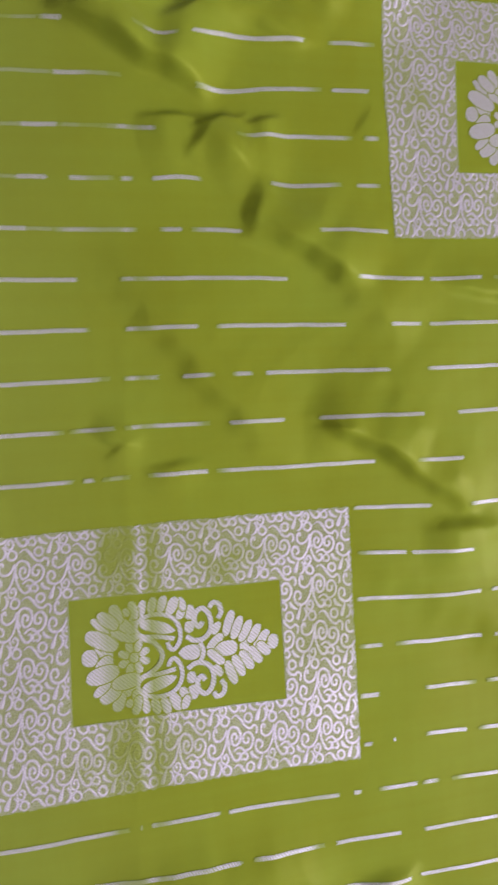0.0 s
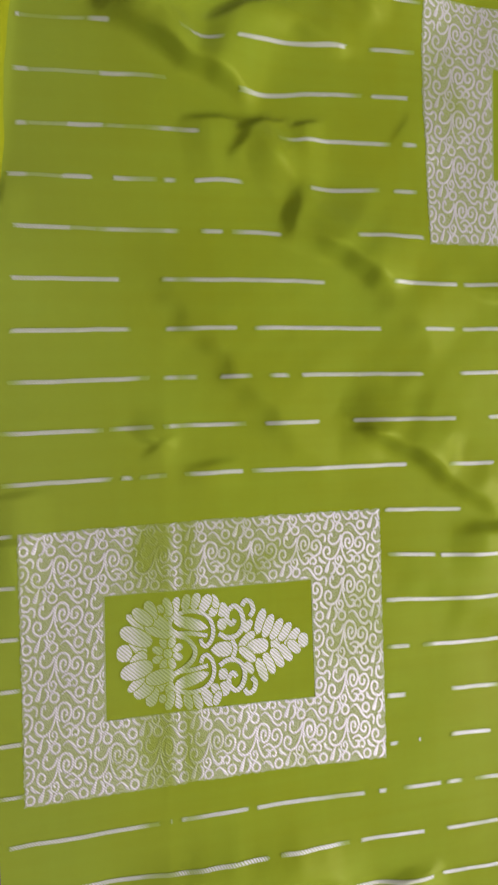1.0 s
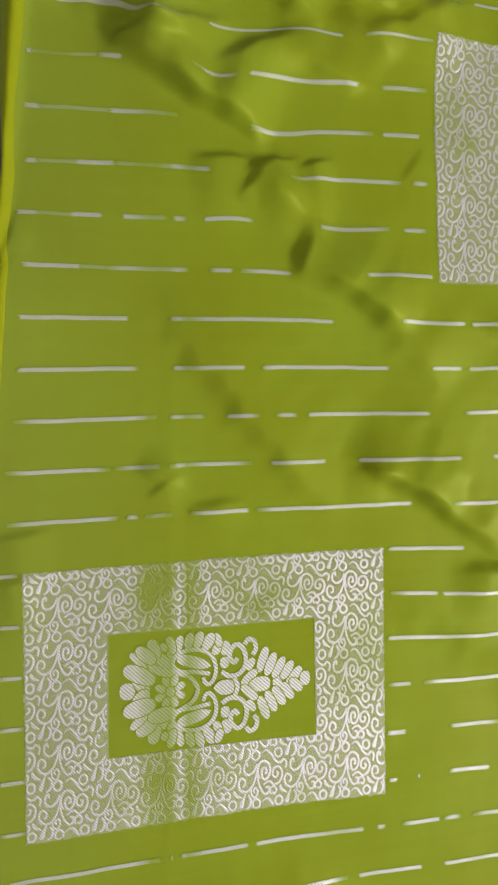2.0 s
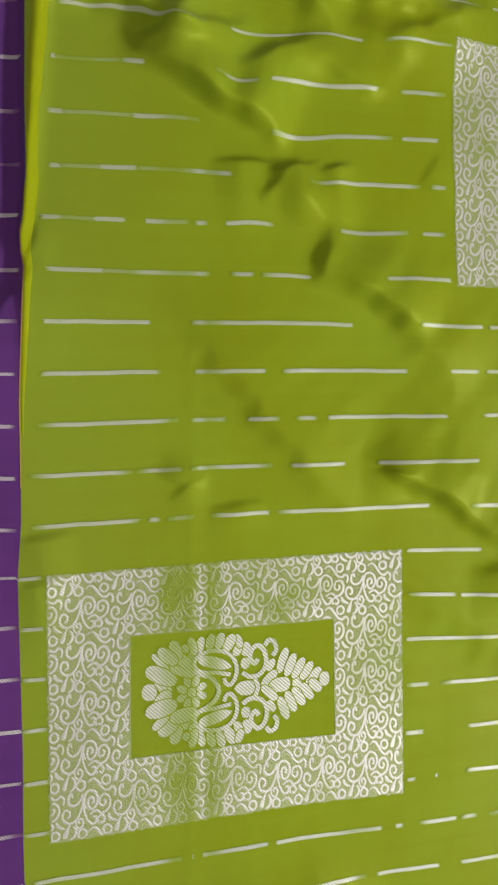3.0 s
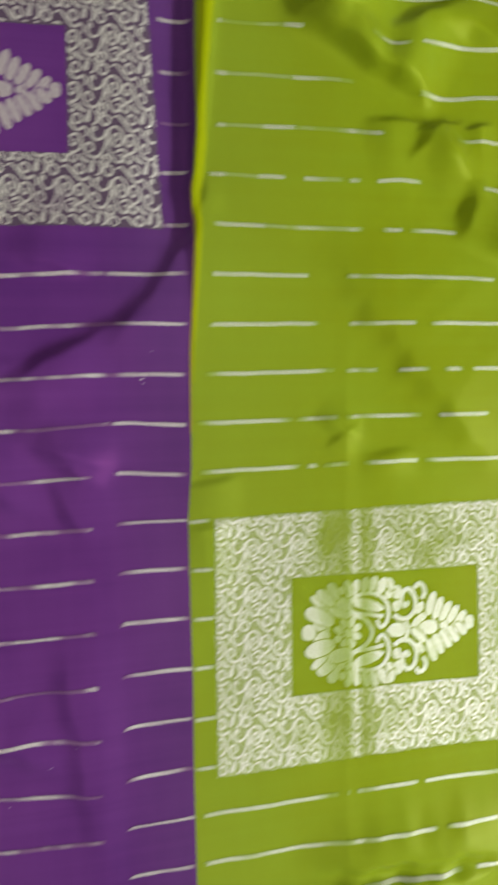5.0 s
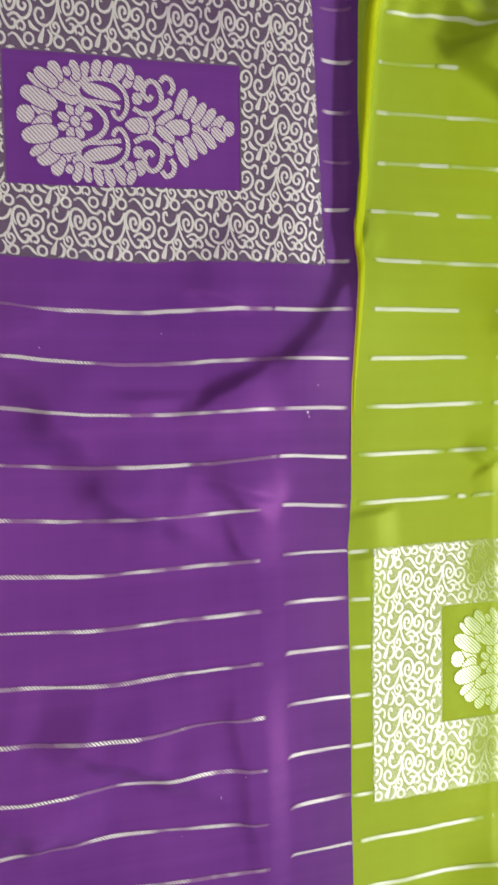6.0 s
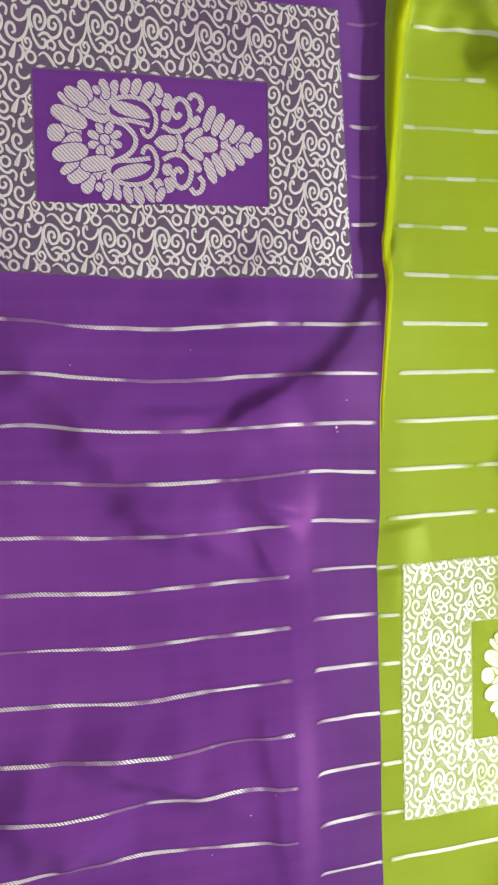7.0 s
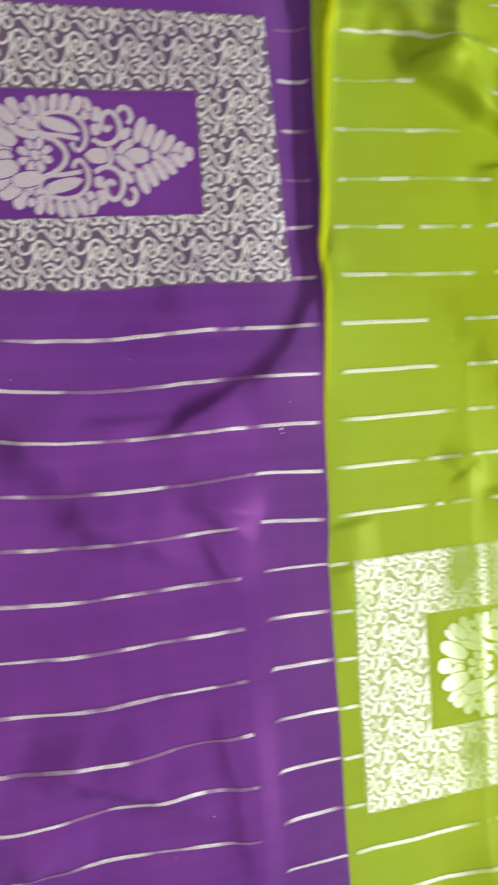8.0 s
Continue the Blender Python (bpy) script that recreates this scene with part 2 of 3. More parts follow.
# lower green
crease(72, 100, 125, 34, 2.6, 6.0, 16)
crease(156, 40, 168, 40, 1.8, 2.0, 5)
crease(160, 40, 192, 24, 4.8, 3.1, 10)
crease(190, 24, 222, 2, 3.2, 3.0, 9)
crease(216, -9, 240, -10, 3.0, 3.0, 8)
crease(56, 40, 66, 36, 1.5, 1.4, 4)
crease(60, 33, 68, 38, 1.0, 1.5, 4)
crease(80, 25, 94, 27, 1.2, 1.6, 5)
crease(-3, 17, 9, 18, 1.1, 1.5, 12)
crease(-6, -3, 3, -2, 0.9, 1.5, 12)
crease(230, 105, 262, 98, 1.8, 2.2, 6)
crease(180, 70, 240, -10, 1.6, 7.0, 18)
crease(180, -30, 262, -80, 1.4, 8.0, 20)
crease(168, -176, 186, -172, 2.4, 3.0, 8)
crease(30, -178, 125, -176, 5.0, 5.0, 10)
crease(60, -168, 130, -172, 4.0, 4.0, 8)
# purple
crease(-62, 78, -30, 92, 2.0, 3.2, 14)
crease(-33, 90, -1, 131, 2.4, 3.4, 14)
crease(-80, 68, -58, 79, 2.4, 3.0, 9)
crease(-168, 98, -138, 58, 2.6, 8.0, 18)
crease(-140, 64, -112, 24, 2.4, 7.0, 16)
crease(-116, 28, -82, 12, 2.2, 4.0, 12)
crease(-74, 36, -50, 27, 1.8, 2.2, 6)
crease(-68, 30, -52, 20, 2.0, 2.6, 7)
crease(-66, 18, -58, 2, 1.4, 2.6, 8)
crease(-74, 116, -56, 111, 1.6, 2.4, 8)
crease(-106, 75, -84, 74, 1.1, 1.8, 6)
crease(-138, -72, -108, -82, 2.8, 4.0, 12)
crease(-112, -80, -80, -97, 2.0, 3.6, 10)
crease(-176, -96, -138, -108, 4.0, 6.0, 14)
crease(-66, -60, -58, -120, 1.4, 4.0, 10)


def wrinkles(u, v):
    h = np.zeros_like(u)
    for x0, y0, x1, y1, high, steep, gentle, side in CREASES:
        dx, dy = x1 - x0, y1 - y0
        ln = math.hypot(dx, dy)
        nx, ny = dy / ln, -dx / ln
        if (0.05 * ny - nx) * side < 0:
            nx, ny = -nx, -ny
        a = ((u - x0) * dx + (v - y0) * dy) / ln
        d = (u - x0) * nx + (v - y0) * ny + 1.0 * steep
        d = d + 0.22 * steep * np.sin(a * 0.17 + x0) + 0.12 * steep * np.sin(a * 0.41 + y0)
        end = 6.0 + 0.45 * ln
        win = smooth(a, -end * 0.7, end * 0.5) * (1 - smooth(a, ln - end * 0.5, ln + end * 0.9))
        w = np.where(d > 0, steep, 1.5 * gentle)
        h += 1.75 * high * win * np.exp(-0.5 * (d / w) ** 2)
    return h


def hem_at(v):
    """How far the crest of the rolled fold lies inside the seam."""
    return np.interp(v, (60, 100, 150, 185, 225, 250, 285), (0.6, 1.0, 1.6, 2.2, 4.4, 6.4, 9.0))


WAVES = [(random.uniform(0, 6.3), random.uniform(0, 6.3), random.uniform(0.6, 1.4)) for _ in range(8)]


def height(u, v):
    h = np.zeros_like(u)
    for k, (p, q, s) in enumerate(WAVES):
        f = 0.018 * (1.35 ** k)
        h += 0.42 / (1.25 ** k) * np.sin(f * s * u + p + 0.8 * np.sin(0.013 * v + q)) * np.cos(f * (1.7 - s) * v + q)
    h += wrinkles(u, v)
    s = u - edge_at(v)
    # the rolled fold along the seam, growing upwards, with a pinch
    grow = smooth(v, 92, 230)
    pinch = np.exp(-0.5 * ((v - 143) / 6.0) ** 2)
    top = hem_at(v) * smooth(v, 165, 200)
    roll = (1.3 + 2.6 * grow) * smooth(v, 88, 150) + 0.9 * pinch
    left = 0.8 + 0.5 * top
    h += roll * np.where(s < top, np.exp(-0.5 * ((s - top) / left) ** 2), np.exp(-0.5 * ((s - top) / (1.7 + 1.4 * grow)) ** 2))
    h -= 4.8 * smooth(v, 70, 190) * np.exp(-0.5 * ((s + 8) / 8.5) ** 2) * (1 - smooth(s, -3.5, 0.5))
    # long pressed fold lines
    h += 0.32 * np.exp(-np.abs(u - 68.5 - 0.03 * (v - 80)) / 4.0) * smooth(-v, -190, -60)
    # the purple half swells up below and drops to the seam
    drop = smooth(-u, 38, 51)
    h += 1.5 * drop * np.exp(-0.5 * ((np.minimum(u, -50) + 50) / 45.0) ** 2) * smooth(-v, -55, 120)
    # rest of the sheet settles on the floor at its margins
    m = np.minimum.reduce([smooth(u, -330, -240), 1 - smooth(u, 300, 400), smooth(v, -260, -205), 1 - smooth(v, 285, 340)])
    return h * m - 9.5 * (1 - m)


# where the weave is pulled askew: across, along, reach and shift of each pull
SLACK_GREEN = [
    (78, 244, 34, -5.4), (174, -156, 55, -3.0), (86, -4, 90, 1.8), (118, 188, 22, -3.5), (46, 220, 14, 1.7),
    (150, 140, 22, -2.2), (62, 244, 14, -3.2), (94, 220, 14, -3.4), (222, -20, 34, -1.9), (166, -28, 34, 1.6),
    (158, 236, 14, -1.9), (6, 180, 22, -1.0), (174, -100, 14, -2.0), (-2, -100, 22, -1.5), (214, 108, 34, -1.0),
    (190, 204, 22, 1.0), (102, 156, 14, 1.4), (70, 196, 14, 1.2), (214, -108, 22, 0.9), (70, 244, 14, -2.9),
]
SLACK_PURPLE = [
    (-26, -14, 55, 2.1), (6, 242, 55, 1.9), (-106, 106, 34, -2.6), (-178, 34, 55, 1.6), (-114, -54, 22, -2.0),
    (-74, -86, 14, 2.1), (-178, -46, 34, 1.6), (-170, -110, 14, -2.3), (-42, 34, 22, 1.6), (-114, -110, 22, 1.5),
    (-2, 154, 14, 1.3), (-50, -110, 14, -1.4), (-2, 26, 22, -1.6), (-170, -86, 14, 1.5), (-154, 66, 14, 1.3),
    (6, 242, 14, 2.0), (-122, -14, 22, -1.1), (-138, 106, 14, -1.4), (-98, 58, 34, -0.8), (-98, -70, 14, -1.3),
]


def pulled(u, v, pulls):
    return sum((d * np.exp(-((u - a) ** 2 + (v - b) ** 2) / (r * r)) for a, b, r, d in pulls), np.zeros_like(u))


def place(u, v, lift=0.0):
    """Points of the sheet, from its own flat coordinates."""
    u, v = np.asarray(u, float), np.asarray(v, float)
    jump = np.clip(1.0 + (22 - v) * 0.025, 0, 4.0)
    wy = -jump * 0.7 * smooth(-u, 37, 50) * np.exp(-0.5 * ((np.minimum(u, -50) + 50) / 28.0) ** 2)
    wy = wy + 1.6 * smooth(-u, 120, 170) * smooth(v, -60, 40) * (1 - smooth(v, 90, 130))
    wy = wy + 1.9 * smooth(v, 120, 220) * (1 - smooth(u, 60, 110)) * smooth(u, 0, 8)
    wy = wy + 0.8 * smooth(u, -42, -36) * (1 - smooth(u, 0, 20)) * (1 - smooth(v, -10, 15))
    wy = wy - 4.8 * smooth(u, 160, 250) * smooth(-v, 30, 135)
    s = u - edge_at(v)
    wy = wy + np.where(s > 0, pulled(u, v, SLACK_GREEN), pulled(u, v, SLACK_PURPLE))
    wy = wy + 0.15 * np.sin(u * 0.07 + v * 0.05) + 0.06 * np.sin(u * 0.23 - v * 0.09)
    return np.stack([u, v + wy, height(u, v) + lift], -1) * 0.001


def axis(lo, a, b, hi, fine, coarse):
    return np.r_[np.arange(lo, a, coarse), np.arange(a, b, fine), np.arange(b, hi + 1, coarse)]


V_AXIS = axis(-260, -195, 282, 340, 1.25, 8.0)


def sheet(name, s_axis, mat, parent, label):
    sv, vv = np.meshgrid(s_axis, V_AXIS)
    uu = sv + edge_at(vv)
    pts = place(uu.ravel(), vv.ravel())
    n, m = len(s_axis), len(V_AXIS)
    i = (np.arange(m - 1)[:, None] * n + np.arange(n - 1)).ravel()
    faces = np.stack([i, i + 1, i + n + 1, i + n], -1)
    ob = part(name, mesh_of(name, pts.tolist(), faces.tolist(), mat), parent, label)
    solid = ob.modifiers.new("thickness", "SOLIDIFY")
    solid.thickness, solid.offset, solid.use_rim = 0.0004, -1, False
    return ob


saree = tagged(new("saree"), "green and purple silk saree with silver brocade, spread on floor", "saree")
sheet("green_half", axis(0, 0, 275, 400, 1.25, 8.0), green_silk, saree, "lime green silk with a rolled fold along the seam")
sheet("purple_half", np.r_[np.arange(-320, -190, 8.0), np.arange(-190, 0.1, 1.25)], purple_silk, saree, "deep purple silk with soft wrinkles")


def hem():
    """The rolled crest of the fold; light through its double silk is painted lighter."""
    v = np.arange(62, 300, 1.5)
    half = np.interp(v, (62, 100, 150, 200, 250, 300), (0.3, 1.0, 2.3, 2.7, 3.4, 4.0))
    half = half * (1 + 0.10 * np.sin(v * 0.09) + 0.05 * np.sin(v * 0.31))
    mid = edge_at(v) + hem_at(v) + 0.5
    verts, faces, across, n = [], [], 9, len(v)
    for k in range(across):
        q = 2 * k / (across - 1) - 1
        u = mid + half * q
        base = height(u, v)
        lift = 0.2 + 0.28 * half * np.sqrt(max(0.0, 1 - q * q))
        verts.append(np.stack([u, v, base + lift], -1) * 0.001)
    for k in range(across - 1):
        faces += [(k * n + i, (k + 1) * n + i, (k + 1) * n + i + 1, k * n + i + 1) for i in range(n - 1)]
    part("rolled_fold", mesh_of("rolled_fold", np.concatenate(verts).tolist(), faces, lit_fold_silk), saree, "rolled silk fold, its lit-through glow painted yellow-green")


hem()
# ---- woven panels: outer rectangle, and the plain window in it ----
PW, PH = 169.0, 119.0
PANELS = [(2.0, -117.0, "green"), (200.0, 129.0, "green"), (-185.5, 129.5, "purple")]
INNER = (36.0, 31.5, 132.5, 85.0)
CORNERS = [
    ([(3.1, 0.8), (169.5, 1.0), (169.1, -116.7), (1.0, -115.3)], [(38.1, -29.3), (133.4, -30.9), (133.5, -84.5), (36.6, -82.5)]),
    ([(199.5, 246.5), (367.5, 246.5), (368.8, 129.7), (200.8, 129.7)], [(238.6, 216.2), (334.6, 216.2), (333.1, 161.9), (237.1, 161.9)]),
    ([(-187.6, 246.1), (-18.6, 247.1), (-14.4, 130.1), (-183.4, 129.1)], [(-149.7, 210.2), (-53.0, 212.3), (-53.9, 160.6), (-149.5, 158.1)]),
]


def corner_shift(a, b, outer, inner):
    """How far the panel's corners lie from a true rectangle; both go top left, top right, bottom right, bottom left."""
    x0, y0, x1, y1 = INNER
    px, py = (0, x0, x1, PW), (0, y0, y1, PH)
    d = np.zeros((4, 4, 2))
    for (u, v), (i, j) in zip(outer + inner, ((0, 3), (3, 3), (3, 0), (0, 0), (1, 2), (2, 2), (2, 1), (1, 1))):
        d[i, j] = u - a - px[i], v - b - py[j]
    for k in (1, 2):
        fx, fy = px[k] / PW, py[k] / PH
        for e in (0, 3):
            d[k, e] = d[0, e] * (1 - fx) + d[3, e] * fx
            d[e, k] = d[e, 0] * (1 - fy) + d[e, 3] * fy
    return px, py, d


def skew(a, b, x, y):
    """Panel coordinates to cloth coordinates, with the lean and pull of the weave."""
    px, py, d = SHIFTS[a, b]
    x, y = np.asarray(x, float), np.asarray(y, float)
    i = np.clip(np.searchsorted(px, x) - 1, 0, 2)
    j = np.clip(np.searchsorted(py, y) - 1, 0, 2)
    px, py = np.array(px), np.array(py)
    fx = ((x - px[i]) / (px[i + 1] - px[i]))[..., None]
    fy = ((y - py[j]) / (py[j + 1] - py[j]))[..., None]
    q = (d[i, j] * (1 - fx) + d[i + 1, j] * fx) * (1 - fy) + (d[i, j + 1] * (1 - fx) + d[i + 1, j + 1] * fx) * fy
    return a + x + q[..., 0], b + y + q[..., 1]


SHIFTS = {}
for (a, b, _), (outer, inner) in zip(PANELS, CORNERS):
    SHIFTS[a, b] = corner_shift(a, b, outer, inner)


def ribbon(points, widths, lift=0.35, dome=0.12):
    """A flat woven stroke along points (n x 2), three vertices across."""
    p = np.asarray(points, float)
    t = np.gradient(p, axis=0)
    t /= np.linalg.norm(t, axis=1)[:, None] + 1e-9
    nrm = np.stack([-t[:, 1], t[:, 0]], -1)
    w = np.broadcast_to(np.asarray(widths, float), (len(p),))[:, None] / 2
    rows = [p + nrm * w, p, p - nrm * w]
    lifts = [lift - dome, lift, lift - dome]
    uv = np.concatenate(rows)
    z = np.concatenate([np.full(len(p), q) for q in lifts])
    n = len(p)
    faces = []
    for k in range(2):
        for i in range(n - 1):
            faces.append((k * n + i, (k + 1) * n + i, (k + 1) * n + i + 1, k * n + i + 1))
    return uv, z, faces


def blob(cx, cy, length, width, angle, tip=0.0, n=18, lift=0.35, border=False):
    """A leaf or petal; tip 0: an ellipse, 1: pointed at its far end. border: a last ring of faces for the silk round it."""
    th = np.linspace(0, 2 * math.pi, n, endpoint=False)
    x = np.sign(np.cos(th)) * np.abs(np.cos(th)) ** 0.85 * length / 2
    y = np.sign(np.sin(th)) * np.abs(np.sin(th)) ** 0.85 * width / 2 * (1 - tip * 0.55 * (1 + np.cos(th)) / 2)
    if tip:
        y *= np.where(np.cos(th) > 0, np.sqrt(np.abs(1 - np.cos(th) ** 3) + 0.02), 1)
    ca, sa = math.cos(radians(angle)), math.sin(radians(angle))
    ring = np.stack([cx + x * ca - y * sa, cy + x * sa + y * ca], -1)
    mid = np.array([[cx, cy]])
    inner = mid + (ring - mid) * 0.55
    uv = np.concatenate([ring, inner, mid])
    rim = ring + (ring - mid) / np.linalg.norm(ring - mid, axis=1)[:, None] * 0.55
    uv = np.concatenate([uv, rim])
    z = -0.05 + np.r_[np.full(n, lift - 0.02), np.full(n, lift), lift + 0.01, np.full(n, lift - 0.03)]
    faces = []
    for i in range(n):
        j = (i + 1) % n
        faces += [(i, j, n + j, n + i), (n + i, n + j, 2 * n)]
    if border:
        faces += [(2 * n + 1 + i, 2 * n + 1 + (i + 1) % n, (i + 1) % n, i) for i in range(n)]
    return uv, z, faces


def spiral(cx, cy, r0, r1, a0, turns, squash=1.0, n=16):
    t = np.linspace(0, 1, n)
    a = radians(a0) + t * turns * 2 * math.pi
    r = r0 + (r1 - r0) * t
    return np.stack([cx + r * np.cos(a) * squash, cy + r * np.sin(a)], -1)


def curve(*pts, n=6):
    """A smooth line through the given points."""
    p = np.array(pts, float)
    q = np.concatenate([[2 * p[0] - p[1]], p, [2 * p[-1] - p[-2]]])
    out = []
    for i in range(1, len(q) - 2):
        for t in np.linspace(0, 1, n, endpoint=False):
            a, b, c, d = q[i - 1], q[i], q[i + 1], q[i + 2]
            out.append(0.5 * (2 * b + (c - a) * t + (2 * a - 5 * b + 4 * c - d) * t * t + (3 * b - a - 3 * c + d) * t ** 3))
    return np.array(out + [p[-1]])


v_line = np.arange(40, 150, 1.5)
uv, z, fs = ribbon(np.stack([edge_at(v_line) - 0.1, v_line], -1), 0.4, 0.4, 0.12)
part("edge_thread", mesh_of("edge_thread", place(uv[:, 0], uv[:, 1], z).tolist(), fs, edge_silk), saree, "thin orange thread along the seam")


# one repeat of the scrollwork, 90 by 87 units, y down, from the ring at its corner
def scroll_strokes():
    def line(width, *pts):
        p = curve(*pts, n=4)
        w = np.interp(np.linspace(0, 1, len(p)), np.linspace(0, 1, len(width)), width)
        return p / (90, -87), w / 90

    def ring(x, y, r):
        return spiral(x / 90, -y / 87, r, r, 0, 1.0, 0.84, 14), 4.8 / 90

    return [
        ring(0, 0, 0.098), ring(44, -2, 0.095),
        # the wave between the rings
        line((2, 4, 5.5, 5, 5, 4.5, 4), (12, -3), (19, -8), (25, -6), (31, 2), (39, 14), (48, 17), (54, 12), (60, 18), (58, 29)),
        # the stem with its three curls
        line((4, 4.5, 5, 5, 5, 4), (-16, 19), (-17, 12), (-22, 16), (-22, 28), (-14, 34), (-4, 29), (3, 15)),
        line((2.5, 4, 5, 5.5, 5, 5, 4.5, 4), (3, 19), (0, 38), (-7, 55), (-18, 64), (-30, 60), (-34, 48), (-29, 39), (-22, 42), (-21, 51), (-26, 54)),
        line((2.5, 4, 5, 5.5, 5, 4), (3, 22), (3, 40), (8, 59), (16, 71), (24, 69), (25, 60), (19, 59)),
        # the large spiral
        line((3, 4.5, 5, 5, 5, 5, 5, 4.5, 4.5), (8, 43), (4, 30), (7, 16), (15, 11), (25, 17), (28, 30), (23, 42), (15, 44), (11, 34), (13, 25), (19, 24), (21, 32), (17, 34)),
        # the lesser spiral with its wavy tail
        line((4, 5, 5, 5, 5, 5, 4.5, 4), (14, 55), (21, 50), (28, 50), (35, 56), (46, 51), (51, 36), (44, 24), (34, 27), (32, 39), (39, 43), (43, 36), (39, 33)),
        # small curls
        line((3, 4.5, 4.5, 4.5, 3.5), (-11, 58), (-9, 72), (-2, 76), (3, 67), (-1, 59), (-6, 63), (-3, 68)),
        line((3.5, 4.5, 4.5, 3.5), (29, 73), (28, 63), (35, 59), (40, 66), (36, 73), (32, 69)),
        # comma leaf, drop and hook
        line((4, 7, 6.5, 2.5), (46, 58), (50, 67), (61, 73)),
        line((2, 4, 7.5, 9.5, 7.5), (70, 64), (66, 73), (62, 84), (60, 91)),
        line((3.5, 5.5, 5, 3.5), (74, 70), (79, 79), (76, 90), (69, 95)),
    ]


STROKES = scroll_strokes()


def inside(p, lo_x, lo_y, hi_x, hi_y):
    return (p[:, 0] > lo_x) & (p[:, 0] < hi_x) & (p[:, 1] > lo_y) & (p[:, 1] < hi_y)


def scrollwork(a, b, seed):
    rng = random.Random(seed)
    verts, zs, faces, count = [], [], [], 0
    for i in range(-1, 9):
        for j in range(-1, 7):
            for line, w in STROKES:
                p = (line + (i + 0.62, j + 0.115)) * (22.3, 21.6)
                p = p + (rng.uniform(-0.15, 0.15), rng.uniform(-0.15, 0.15))
                uv, z, fs = ribbon(p, np.asarray(w) * D * rng.uniform(0.84, 0.98), 0.40, 0.16)
                n = len(p)
                good = inside(uv, 0.3, 0.3, PW - 0.3, PH - 0.3) & ~inside(uv, INNER[0] - 0.2, INNER[1] - 0.2, INNER[2] + 0.2, INNER[3] + 0.2)
                fs = [f for f in fs if all(good[k] for k in f)]
                if not fs:
                    continue
                verts.append(uv), zs.append(z)
                faces += [tuple(k + count for k in f) for f in fs]
                count += len(uv)
    uv, z = np.concatenate(verts), np.concatenate(zs)
    u, v = skew(a, b, uv[:, 0], uv[:, 1])
    return place(u, v, z), faces


